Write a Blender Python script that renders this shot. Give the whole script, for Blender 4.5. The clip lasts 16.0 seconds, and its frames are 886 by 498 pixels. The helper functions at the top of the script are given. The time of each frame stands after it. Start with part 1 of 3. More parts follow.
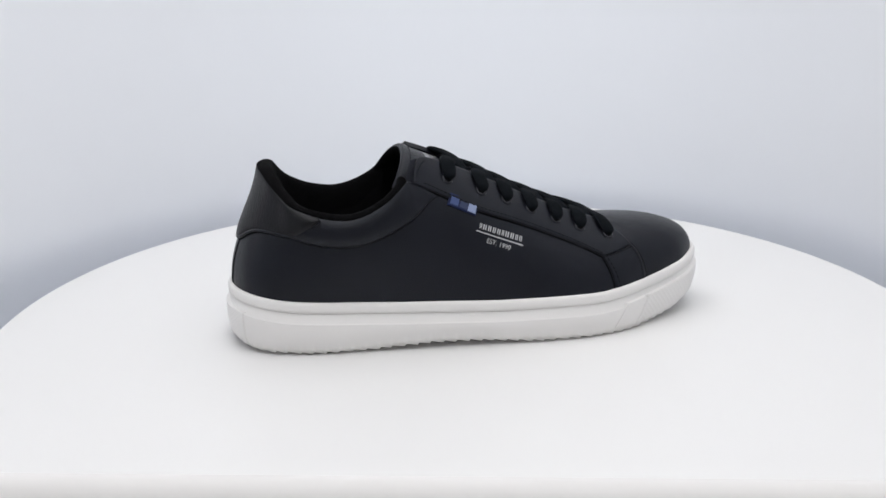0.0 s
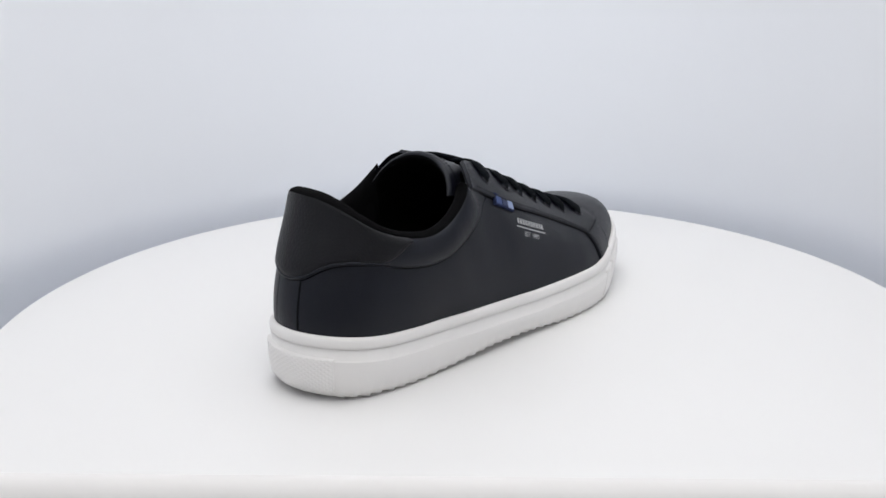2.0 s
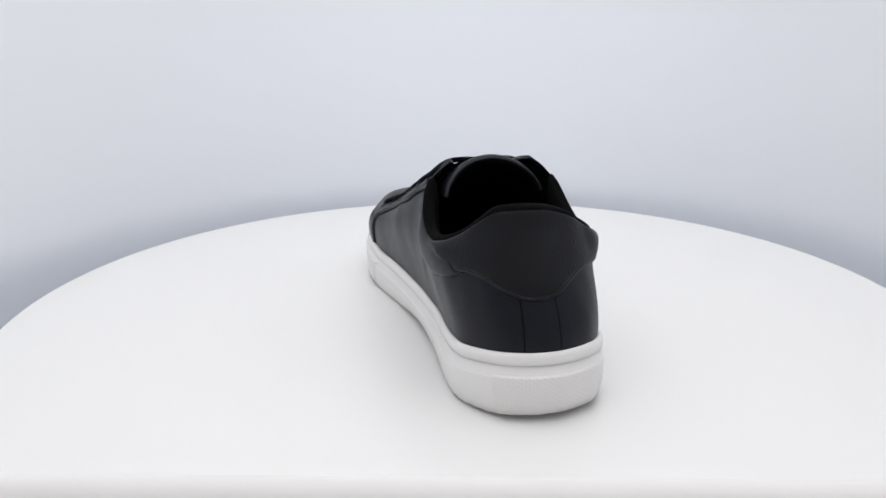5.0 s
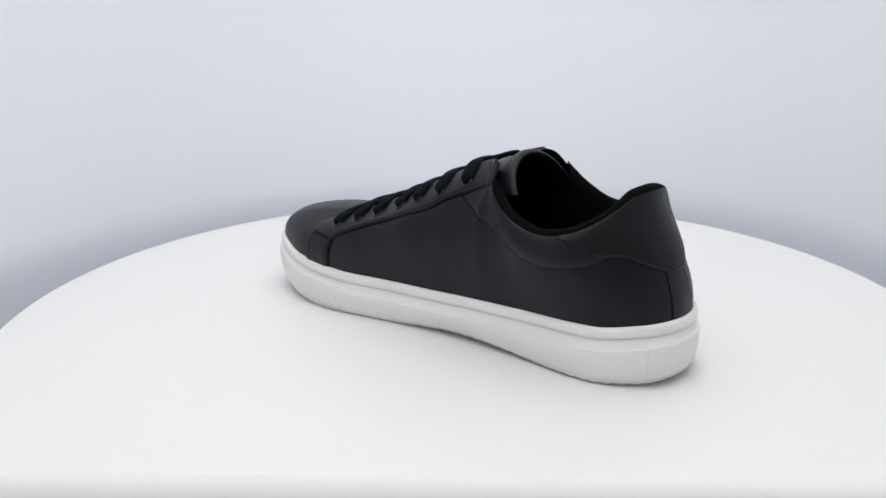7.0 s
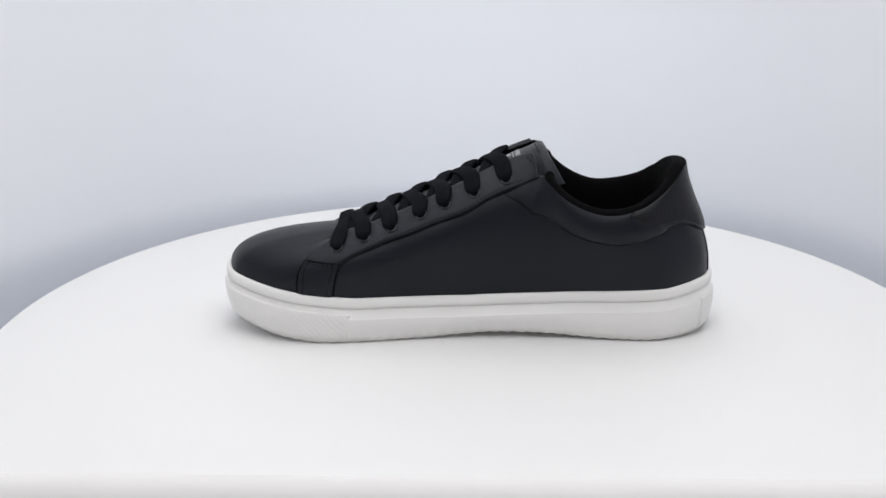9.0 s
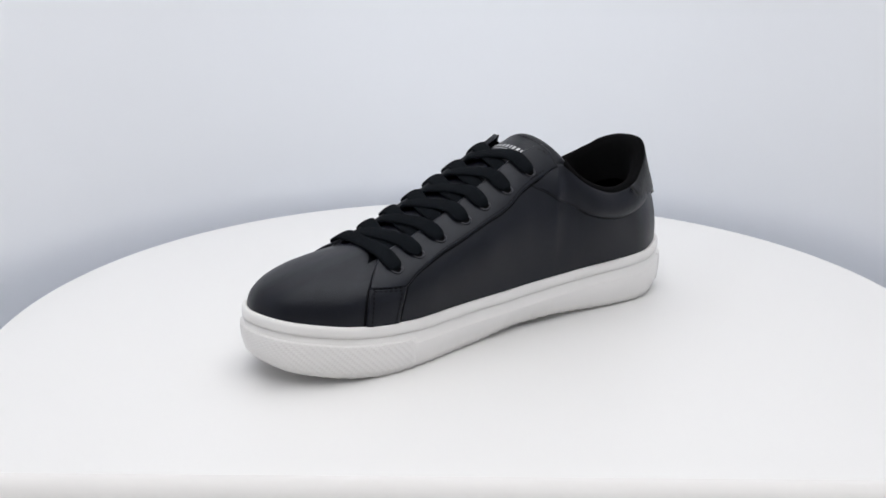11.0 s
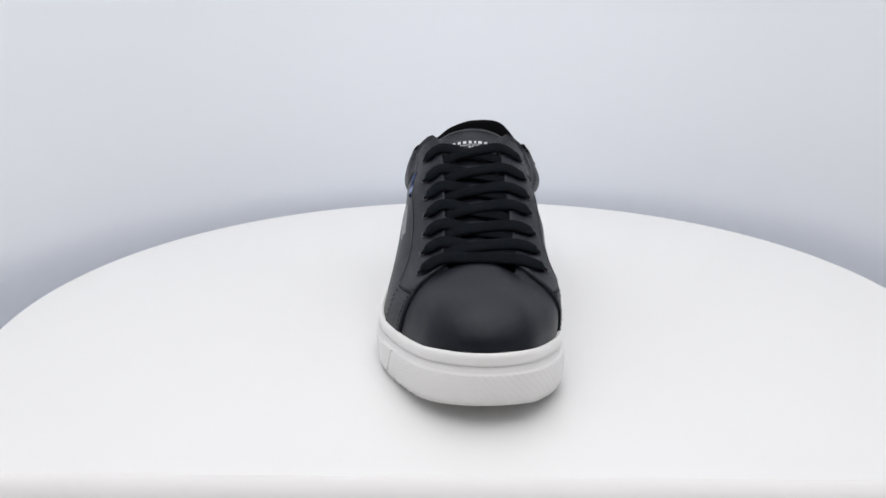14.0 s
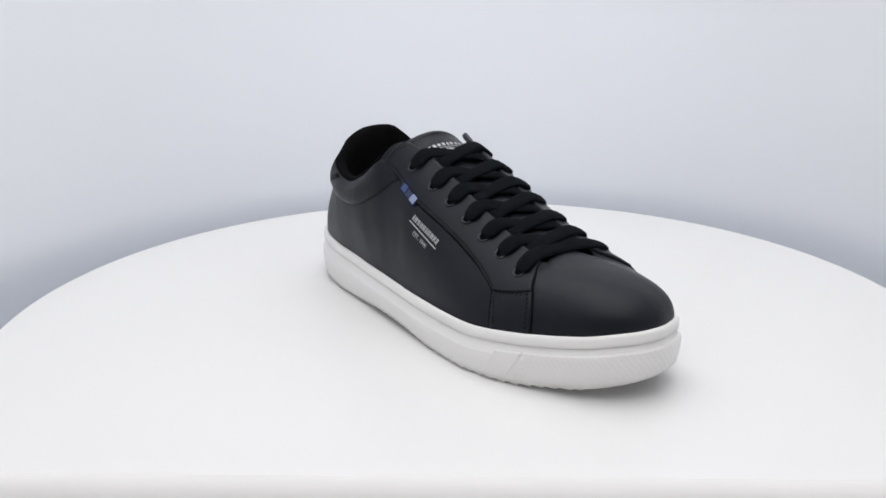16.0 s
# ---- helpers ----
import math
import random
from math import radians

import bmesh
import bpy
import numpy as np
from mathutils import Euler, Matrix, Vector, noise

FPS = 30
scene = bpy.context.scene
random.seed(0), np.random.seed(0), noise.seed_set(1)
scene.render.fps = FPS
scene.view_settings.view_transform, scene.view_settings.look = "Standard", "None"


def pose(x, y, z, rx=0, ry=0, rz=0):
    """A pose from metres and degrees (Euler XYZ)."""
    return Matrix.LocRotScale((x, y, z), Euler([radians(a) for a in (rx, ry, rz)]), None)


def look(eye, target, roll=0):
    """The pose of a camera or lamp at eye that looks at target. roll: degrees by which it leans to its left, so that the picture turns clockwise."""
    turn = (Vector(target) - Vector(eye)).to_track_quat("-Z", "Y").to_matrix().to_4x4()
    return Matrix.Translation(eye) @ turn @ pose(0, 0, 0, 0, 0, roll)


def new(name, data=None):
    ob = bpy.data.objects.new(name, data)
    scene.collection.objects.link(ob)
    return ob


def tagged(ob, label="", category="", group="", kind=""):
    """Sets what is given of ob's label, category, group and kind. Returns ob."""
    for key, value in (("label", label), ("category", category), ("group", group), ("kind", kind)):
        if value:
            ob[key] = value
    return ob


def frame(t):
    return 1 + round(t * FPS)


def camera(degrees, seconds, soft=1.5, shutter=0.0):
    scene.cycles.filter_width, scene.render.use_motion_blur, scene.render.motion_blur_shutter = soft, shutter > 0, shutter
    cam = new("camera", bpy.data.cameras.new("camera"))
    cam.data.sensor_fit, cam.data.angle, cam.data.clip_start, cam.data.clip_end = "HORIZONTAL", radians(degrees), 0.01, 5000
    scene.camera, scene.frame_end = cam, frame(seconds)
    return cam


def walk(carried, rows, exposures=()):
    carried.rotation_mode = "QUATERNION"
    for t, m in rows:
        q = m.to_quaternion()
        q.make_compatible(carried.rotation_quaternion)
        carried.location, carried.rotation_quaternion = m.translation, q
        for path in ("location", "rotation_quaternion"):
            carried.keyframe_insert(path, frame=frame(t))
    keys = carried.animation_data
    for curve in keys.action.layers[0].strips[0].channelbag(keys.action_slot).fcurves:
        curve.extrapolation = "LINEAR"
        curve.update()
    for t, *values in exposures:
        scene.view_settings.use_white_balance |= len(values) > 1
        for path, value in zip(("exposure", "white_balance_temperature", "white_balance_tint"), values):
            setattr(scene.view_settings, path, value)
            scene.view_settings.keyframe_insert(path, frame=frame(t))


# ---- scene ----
# The camera stands still before a slowly turning display plate.
TURN = 18.30            # degrees per second of the plate
START = 16.32                       # heading of the shoe at the start, degrees
OFF = (0.00275, -0.00142)                  # the shoe's middle from the plate's axis, metres
EYE = (0.0, -0.5479, 0.2142)
AIM = (-0.0175, 0.0247, 0.0359)
cam = camera(50.64, 16.0, soft=1.6)
walk(cam, [(0, look(EYE, AIM, -0.453)), (16, look(EYE, AIM, -0.453))])

# ---- light ----
world = bpy.data.worlds.new("world")
scene.world = world
world.use_nodes = True
bg = world.node_tree.nodes["Background"]
bg.inputs[0].default_value = (1.0, 0.985, 0.97, 1)
bg.inputs[1].default_value = 0.28
scene.view_settings.exposure = 0.09


def area_lamp(name, at, target, sx, sy, watts, colour, spread=180):
    data = bpy.data.lights.new(name, "AREA")
    data.shape, data.size, data.size_y, data.energy, data.color = "RECTANGLE", sx, sy, watts, colour
    data.spread = radians(spread)
    ob = new(name, data)
    ob.matrix_world = look(at, target)
    return ob


area_lamp("led_panel_top", (0, -0.12, 0.71), (0, -0.12, 0), 0.74, 1.1, 4.35, (1.0, 0.985, 0.965))
# unseen fill lamps, added outside the tent to brighten the backdrop through its fabric
area_lamp("backdrop_fill_back", (0, 1.15, 0.17), (0, 0, 0.12), 1.2, 1.0, 5.6, (0.95, 0.98, 1.0))
area_lamp("backdrop_fill_side", (-1.15, 0.0, 0.12), (0, 0.1, 0.07), 1.2, 1.0, 4.6, (0.99, 0.99, 0.98))
area_lamp("backdrop_fill_side", (1.15, 0.0, 0.12), (0, 0.1, 0.07), 1.2, 1.0, 3.4, (0.99, 0.99, 0.98))


# ---- materials ----
def node_material(name, colour, rough, metal=0.0, spec=0.5):
    m = bpy.data.materials.new(name)
    m.use_nodes = True
    b = m.node_tree.nodes["Principled BSDF"]
    b.inputs["Base Color"].default_value = (*colour, 1)
    b.inputs["Roughness"].default_value = rough
    b.inputs["Metallic"].default_value = metal
    b.inputs["Specular IOR Level"].default_value = spec
    return m, m.node_tree.nodes, m.node_tree.links, b


def speckled(name, dark, light, rough, scale, bump, dist, metal=0.0, spec=0.5, big=40, kind="noise", uv=False):
    """A surface with a fine grain (bump and colour) and a broad, faint variation."""
    m, n, l, b = node_material(name, dark, rough, metal, spec)
    tc = n.new("ShaderNodeTexCoord")
    src = tc.outputs["UV" if uv else "Object"]
    if kind == "voronoi":
        fine = n.new("ShaderNodeTexVoronoi")
        fine.feature = "DISTANCE_TO_EDGE"
        fine.inputs["Scale"].default_value = scale
        fo = fine.outputs["Distance"]
    else:
        fine = n.new("ShaderNodeTexNoise")
        fine.inputs["Scale"].default_value = scale
        fine.inputs["Detail"].default_value = 4
        fo = fine.outputs["Fac"]
    l.new(src, fine.inputs["Vector"])
    broad = n.new("ShaderNodeTexNoise")
    broad.inputs["Scale"].default_value = big
    broad.inputs["Detail"].default_value = 3
    l.new(tc.outputs["Object"], broad.inputs["Vector"])
    mix = n.new("ShaderNodeMix")
    mix.data_type = "RGBA"
    mix.inputs["A"].default_value = (*dark, 1)
    mix.inputs["B"].default_value = (*light, 1)
    l.new(broad.outputs["Fac"], mix.inputs["Factor"])
    l.new(mix.outputs["Result"], b.inputs["Base Color"])
    rr = n.new("ShaderNodeMapRange")
    rr.inputs["To Min"].default_value = rough - 0.06
    rr.inputs["To Max"].default_value = rough + 0.06
    l.new(broad.outputs["Fac"], rr.inputs["Value"])
    l.new(rr.outputs["Result"], b.inputs["Roughness"])
    bp = n.new("ShaderNodeBump")
    bp.inputs["Strength"].default_value = bump
    bp.inputs["Distance"].default_value = dist
    if kind == "voronoi":
        cl = n.new("ShaderNodeMapRange")
        cl.inputs["From Max"].default_value = 0.25
        l.new(fo, cl.inputs["Value"])
        fo = cl.outputs["Result"]
    l.new(fo, bp.inputs["Height"])
    l.new(bp.outputs["Normal"], b.inputs["Normal"])
    return m


LEATHER = speckled("black_leather", (0.0022, 0.0026, 0.0055), (0.0036, 0.0041, 0.0082), 0.37, 900, 0.22, 0.0003, spec=0.27, kind="voronoi")
LEATHER.node_tree.nodes["Principled BSDF"].inputs["Specular Tint"].default_value = (0.9, 0.94, 1.0, 1)
LEATHER_TAB = speckled("grained_leather", (0.0036, 0.0039, 0.0055), (0.0055, 0.0058, 0.008), 0.42, 480, 0.3, 0.0003, spec=0.22, kind="voronoi")
LINING = speckled("black_mesh_lining", (0.0025, 0.0025, 0.003), (0.004, 0.004, 0.0045), 0.95, 900, 0.6, 0.0006, spec=0.06, kind="voronoi")
LACE = speckled("black_woven_lace", (0.0036, 0.0047, 0.0066), (0.0062, 0.0078, 0.0102), 0.92, 1500, 0.5, 0.0005, spec=0.06)
THREAD = speckled("black_thread", (0.003, 0.0032, 0.0045), (0.005, 0.0053, 0.007), 0.8, 2000, 0.3, 0.0002, spec=0.09)
RUBBER = speckled("white_rubber", (0.77, 0.755, 0.74), (0.80, 0.785, 0.77), 0.5, 700, 0.08, 0.0003, big=25)
METAL = speckled("gunmetal", (0.035, 0.036, 0.042), (0.06, 0.061, 0.068), 0.34, 900, 0.05, 0.0001, metal=1.0)
PLATE = speckled("white_acrylic", (0.772, 0.765, 0.757), (0.792, 0.785, 0.777), 0.4, 300, 0.02, 0.0002, big=6)
WALL = speckled("white_backdrop", (0.845, 0.865, 0.90), (0.86, 0.88, 0.915), 0.85, 500, 0.04, 0.0003, big=5)

PANEL = speckled("warm_white_panel", (0.67, 0.655, 0.645), (0.70, 0.685, 0.675), 0.8, 400, 0.04, 0.0003, big=6)


def tent_fabric():
    """Thin white cloth passing about half the light, assumed so that the backdrop brightens."""
    m = WALL.copy()
    m.name = "white_tent_fabric"
    n, l = m.node_tree.nodes, m.node_tree.links
    mixer, tr = n.new("ShaderNodeMixShader"), n.new("ShaderNodeBsdfTranslucent")
    tr.inputs[0].default_value = (0.85, 0.868, 0.935, 1)
    mixer.inputs[0].default_value = 0.45
    l.new(n["Principled BSDF"].outputs[0], mixer.inputs[1])
    l.new(tr.outputs[0], mixer.inputs[2])
    l.new(mixer.outputs[0], n["Material Output"].inputs[0])
    return m


FABRIC = tent_fabric()
PRINT = speckled("silver_print", (0.46, 0.46, 0.47), (0.56, 0.56, 0.57), 0.4, 600, 0.1, 0.0002, metal=0.3)
NAVY = speckled("navy_weave", (0.012, 0.018, 0.05), (0.018, 0.026, 0.07), 0.85, 1400, 0.5, 0.0004, spec=0.2)
PALE_BLUE = speckled("pale_blue_weave", (0.22, 0.27, 0.42), (0.27, 0.32, 0.47), 0.85, 1400, 0.5, 0.0004, spec=0.2)
SLATE = speckled("slate_blue_weave", (0.035, 0.045, 0.09), (0.05, 0.06, 0.115), 0.85, 1400, 0.5, 0.0004, spec=0.2)
MID_BLUE = speckled("dull_blue_weave", (0.05, 0.075, 0.18), (0.07, 0.095, 0.21), 0.85, 1400, 0.5, 0.0004, spec=0.2)


def ribbed(name, plain, along, across, strength, depth):
    """A copy of a material with a fine diamond rib that follows the piece, in millimetres."""
    m = plain.copy()
    m.name = name
    n, l = m.node_tree.nodes, m.node_tree.links
    b = n["Principled BSDF"]
    tc = n.new("ShaderNodeTexCoord")
    sp = n.new("ShaderNodeSeparateXYZ")
    l.new(tc.outputs["UV"], sp.inputs[0])

    def calc(op, a, c):
        q = n.new("ShaderNodeMath")
        q.operation = op
        for i, s in enumerate((a, c)):
            if isinstance(s, (int, float)):
                q.inputs[i].default_value = s
            elif s is not None:
                l.new(s, q.inputs[i])
        return q.outputs[0]

    x, y = calc("MULTIPLY", sp.outputs[0], along), calc("MULTIPLY", sp.outputs[1], across)
    w1, w2 = calc("SINE", calc("ADD", x, y), None), calc("SINE", calc("SUBTRACT", x, y), None)
    h = calc("MAXIMUM", w1, w2)
    bp = n.new("ShaderNodeBump")
    bp.inputs["Strength"].default_value = strength
    bp.inputs["Distance"].default_value = depth
    l.new(h, bp.inputs["Height"])
    l.new(bp.outputs["Normal"], b.inputs["Normal"])
    return m


RUBBER_DOT = ribbed("white_ribbed_rubber", RUBBER, 1.75, 2.6, 0.28, 0.0004)
LACE = ribbed("black_lace_weave", LACE, 4.2, 5.2, 0.5, 0.0003)


# ---- mesh helpers ----
MM = 0.001


def smooth(ob, on=True):
    ob.data.polygons.foreach_set("use_smooth", [on] * len(ob.data.polygons))
    return ob


def raw(name, verts, faces, material, parent=None, label="", uv=None):
    """Links vertices in millimetres and faces as one mesh object."""
    me = bpy.data.meshes.new(name)
    me.from_pydata([tuple(float(c) * MM for c in v) for v in verts], [], faces)
    me.update()
    me.materials.append(material)
    ob = new(name, me)
    ob.parent = parent
    if uv is not None:
        lay = me.uv_layers.new(name="UVMap")
        co = np.asarray(uv, dtype=np.float32)[[l.vertex_index for l in me.loops]]
        lay.data.foreach_set("uv", co.ravel())
    if label:
        tagged(ob, label)
    return smooth(ob)


def part(name, bm, material, parent=None, label="", flat=False):
    """Links a bmesh in millimetres as one mesh object."""
    bmesh.ops.scale(bm, vec=(MM, MM, MM), verts=bm.verts)
    me = bpy.data.meshes.new(name)
    bm.to_mesh(me)
    bm.free()
    me.materials.append(material)
    ob = new(name, me)
    ob.parent = parent
    if label:
        tagged(ob, label)
    return ob if flat else smooth(ob)


def grid(rows, cols, loop_rows=False, loop_cols=False, flip=False):
    faces = []
    for i in range(rows if loop_rows else rows - 1):
        for j in range(cols if loop_cols else cols - 1):
            a, b = i * cols + j, i * cols + (j + 1) % cols
            c, d = ((i + 1) % rows) * cols + (j + 1) % cols, ((i + 1) % rows) * cols + j
            faces.append((a, d, c, b) if flip else (a, b, c, d))
    return faces

# ---- the shape of the shoe, in millimetres: x to the toe, y to the inner side, z up ----
# u runs 0..38 round the shoe from the heel's back along the outer side to the toe and home along the inner side.
RIM_OUT = [(-148.9, 6), (-146.9, -5.8), (-140.5, -18.6), (-128.8, -28.1), (-113.2, -33.1), (-95.2, -36.7), (-75, -38.7), (-55, -41.4), (-38, -43.4),
           (-24, -45), (-10, -46.9), (12, -49.7), (34, -52.1), (56, -52.8), (76.4, -49.6), (95.3, -42.9), (114.5, -35), (130.8, -26.4), (143.3, -13)]
RIM_IN = [(147.9, 1.8), (146, 14.6), (139.6, 27.2), (125.8, 36.4), (108.4, 44), (86, 47.4), (62, 46.6), (38, 43.8), (14, 41.7), (-10, 40.8),
          (-28, 41), (-45, 41.7), (-62, 42.4), (-80, 44.6), (-98, 46.3), (-114, 45.6), (-128.3, 40), (-141, 30.5), (-147.3, 18)]
EDGE_OUT = [(-125.5, 11.5, 101), (-124.5, 3, 99.8), (-121.5, -8.5, 95.3), (-117, -16.5, 89.8), (-110.5, -25, 84), (-97, -30.3, 79), (-80, -33.2, 77.5),
            (-64, -34, 84), (-50.5, -31.5, 95.2), (-43.5, -22, 106), (-27.5, -14.8, 103.4), (5.5, -13.2, 89), (31, -13.2, 77.2), (56, -13.9, 66.8),
            (75, -15, 60.3), (79.5, -12, 58.6), (76.5, -7, 60), (75, -2, 60.7), (74.5, 1.5, 61)]
EDGE_IN = [(74.5, 4, 61), (75, 7, 60.7), (76.5, 12, 59.8), (79.5, 17.5, 57.8), (82, 21.5, 56.4), (73.5, 22.8, 59.6), (53.5, 22.3, 66.5),
            (28.5, 21.8, 77), (3.5, 21.3, 89.3), (-26.5, 21, 103.6), (-41, 28, 106.3), (-44.5, 39.8, 96), (-58, 45.7, 83.5), (-76, 47.5, 77),
            (-94, 46.6, 79.3), (-106.5, 40.8, 85.3), (-115.5, 35.2, 93), (-121, 28.7, 99.2), (-124.5, 20.5, 101)]
NU = 38
RIM = np.array(RIM_OUT + RIM_IN, float)
EDGE = np.array(EDGE_OUT + EDGE_IN, float)
# height of the sole's upper lip, lean of the surface at its upper edge, fullness below and above
LIP = ([-150, -142, -115, -60, 0, 65, 95, 110, 125, 140, 150], [36, 35.5, 32, 29.3, 27, 27.2, 29.8, 31.8, 34.3, 37.5, 39])
LEAN = np.interp(np.arange(NU), [0, 8, 9, 10, 12, 14, 15.5, 22.5, 24, 26, 28, 29, 30, 38], [88, 84, 50, 38, 36, 28, 6, 6, 26, 34, 36, 48, 84, 88])
FULL_LOW = np.interp(np.arange(NU), [0, 8, 12, 14, 16, 19, 22, 24, 28, 38], [0.4, 0.4, 0.42, 0.46, 0.66, 0.8, 0.72, 0.6, 0.48, 0.4])
FULL_TOP = np.interp(np.arange(NU), [0, 8, 10, 14, 16, 19, 22, 24, 28, 30, 38], [0.35, 0.36, 0.5, 0.53, 0.55, 0.56, 0.57, 0.6, 0.55, 0.36, 0.35])

SWELL = np.interp(np.arange(NU), [0, 3, 7, 9, 12, 14, 16, 22, 24, 27, 30, 33, 36, 38], [0.5, 2.5, 5.0, 2.0, -2.0, -2.5, -0.5, 0, 3.5, 6.5, 7.0, 5.0, 2.0, 0.5])
BULGE = np.interp(np.arange(NU), [0, 3, 7, 10, 14, 19, 23, 27, 31, 35, 38], [0.5, 2.0, 2.0, -3.6, -3.8, 1.2, 3.0, 6.0, 5.5, 2.5, 0.5])
for table in (LEAN, FULL_LOW, FULL_TOP, SWELL, BULGE):  # no kinks from row to row
    for _ in range(2):
        table[:] = 0.25 * np.roll(table, 1) + 0.5 * table + 0.25 * np.roll(table, -1)


def round_spline(table, u):
    """A closed smooth curve through the rows of a table, one row for each step of u."""
    table = np.asarray(table, float)
    n = len(table)
    u = np.asarray(u, float)
    i = np.floor(u).astype(int)
    f = (u - i)
    if table.ndim > 1:
        f = f[..., None]
    a, b, c, d = (table[(i + k) % n] for k in (-1, 0, 1, 2))
    return 0.5 * (2 * b + (c - a) * f + (2 * a - 5 * b + 4 * c - d) * f**2 + (3 * b - a - 3 * c + d) * f**3)


def rim_normal(u):
    d = round_spline(RIM, u + 0.02) - round_spline(RIM, u - 0.02)
    n = np.stack([d[..., 1], -d[..., 0]], -1)
    return n / np.linalg.norm(n, axis=-1, keepdims=True)


def lip_height(u):
    return np.interp(round_spline(RIM, u)[..., 0], *LIP)


def upper(u, v):
    """The leather's surface: v 0 at the sole, 1 at the opening's edge."""
    u, v = np.broadcast_arrays(np.asarray(u, float), np.asarray(v, float))
    n = rim_normal(u)
    flat = round_spline(RIM, u) - n * 3.8
    b = np.concatenate([flat, (lip_height(u) - 3)[..., None]], -1)
    e = round_spline(EDGE, u)
    out = b[..., :2] - e[..., :2]
    far = np.linalg.norm(out, axis=-1, keepdims=True)
    out = out / np.maximum(far, 6)
    lean = np.radians(round_spline(LEAN, u))[..., None]
    low, top = round_spline(FULL_LOW, u)[..., None], round_spline(FULL_TOP, u)[..., None]
    rise = e[..., 2:] - b[..., 2:]
    chord = np.linalg.norm(e - b, axis=-1, keepdims=True)
    up = np.array([0.0, 0.0, 1.0])
    p1 = b + up * rise * low + np.concatenate([n * round_spline(BULGE, u)[..., None], 0 * rise], -1)
    soft = sum(round_spline(EDGE, u + d) for d in (-1.2, -0.6, 0, 0.6, 1.2)) / 5
    p2 = e * 0.35 + soft * 0.65 + np.concatenate([out * np.cos(lean), -np.sin(lean)], -1) * chord * top
    p2 = p2 + np.concatenate([n * round_spline(SWELL, u)[..., None], 0 * rise], -1)
    t = v[..., None]
    return b * (1 - t)**3 + 3 * p1 * t * (1 - t)**2 + 3 * p2 * t**2 * (1 - t) + e * t**3


def upper_normal(u, v):
    u, v = np.broadcast_arrays(np.asarray(u, float), np.asarray(v, float))
    v = np.clip(v, 0.004, 0.996)
    a = upper(u + 0.01, v) - upper(u - 0.01, v)
    b = upper(u, v + 0.003) - upper(u, v - 0.003)
    n = np.cross(a, b)
    return n / np.maximum(np.linalg.norm(n, axis=-1, keepdims=True), 1e-9)


def raised(u, v, h):
    """The surface lifted by h millimetres."""
    return upper(u, v) + upper_normal(u, v) * np.asarray(h)[..., None]

# ---- the place: a light tent with a round plate ----
def build_tent():
    r, front, top = 378, -900, 720
    half, back = r, r
    pts = [(-half, front), (-half, front / 2), (-half, -60)]
    for a in range(0, 181, 4):
        pts.append((-r * math.cos(radians(a)), r * math.sin(radians(a))))
    pts += [(half, -60), (half, front / 2), (half, front)]
    verts, faces = [], []
    zs = [-90, top]
    for z in zs:
        verts += [(x, y, z) for x, y in pts]
    n = len(pts)
    faces += [(i, i + 1, n + i + 1, n + i) for i in range(n - 1)]
    w = raw("wall_backdrop", verts, faces, FABRIC)
    tagged(w, "pale bluish white translucent fabric backdrop of a light tent", "wall", kind="structure")
    # unseen rim added outside the fabric to shade the backdrop's lower band
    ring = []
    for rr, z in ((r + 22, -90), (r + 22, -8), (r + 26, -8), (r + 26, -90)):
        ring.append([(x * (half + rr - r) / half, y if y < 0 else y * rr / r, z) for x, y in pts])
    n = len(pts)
    shade_rim = raw("baseboard", [q for k in ring for q in k], grid(4, n), WALL)
    smooth(tagged(shade_rim, "added white rim that shades the foot of the backdrop", "baseboard", kind="structure"), False)
    lip = []
    for x in np.linspace(-half + 4, half - 4, 25):
        lip += [(x, -404 + 7 * math.cos(a), 119.8 + 7 * math.sin(a)) for a in np.linspace(math.pi, 0, 9)] + [(x, -397, -90), (x, -411, -90)]
    fp = raw("wall_front", lip, grid(25, 11, loop_cols=True), PANEL)
    tagged(fp, "low warm white front panel with a rolled top edge", "panel", kind="structure")
    fl = part("floor", slab(-half - 10, front - 40, -100, half + 10, back + 10, -90), WALL)
    tagged(fl, "pale white floor of the light tent", "floor", kind="structure")
    ce = part("ceiling", slab(-half - 10, front - 40, top, half + 10, back + 10, top + 10), WALL)
    tagged(ce, "white ceiling of the light tent", "ceiling", kind="structure")


def slab(x0, y0, z0, x1, y1, z1):
    bm = bmesh.new()
    bmesh.ops.create_cube(bm, size=1)
    bmesh.ops.scale(bm, vec=(x1 - x0, y1 - y0, z1 - z0), verts=bm.verts)
    bmesh.ops.translate(bm, vec=((x0 + x1) / 2, (y0 + y1) / 2, (z0 + z1) / 2), verts=bm.verts)
    return bm


def lathe(profile, steps):
    verts, n = [], len(profile)
    for k in range(steps):
        a = 2 * math.pi * k / steps
        verts += [(r * math.cos(a), r * math.sin(a), z) for r, z in profile]
    return verts, grid(steps, n, loop_rows=True)


def build_plate():
    plate = tagged(new("turntable"), "round glossy white display turntable", "turntable")
    R = 286.8
    prof = [(0.5, 0), (R - 2, 0), (R - 0.7, -0.5), (R, -2), (R, -8), (R - 1, -9), (60, -9)]
    v, f = lathe(prof, 160)
    top = raw("disc", v, [q[::-1] for q in f], PLATE, plate)
    smooth(top, False)
    v, f = lathe([(120, -9.2), (120, -82), (150, -90)], 96)
    raw("pedestal", v, [q[::-1] for q in f], PLATE, plate)
    return plate


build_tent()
turntable = build_plate()

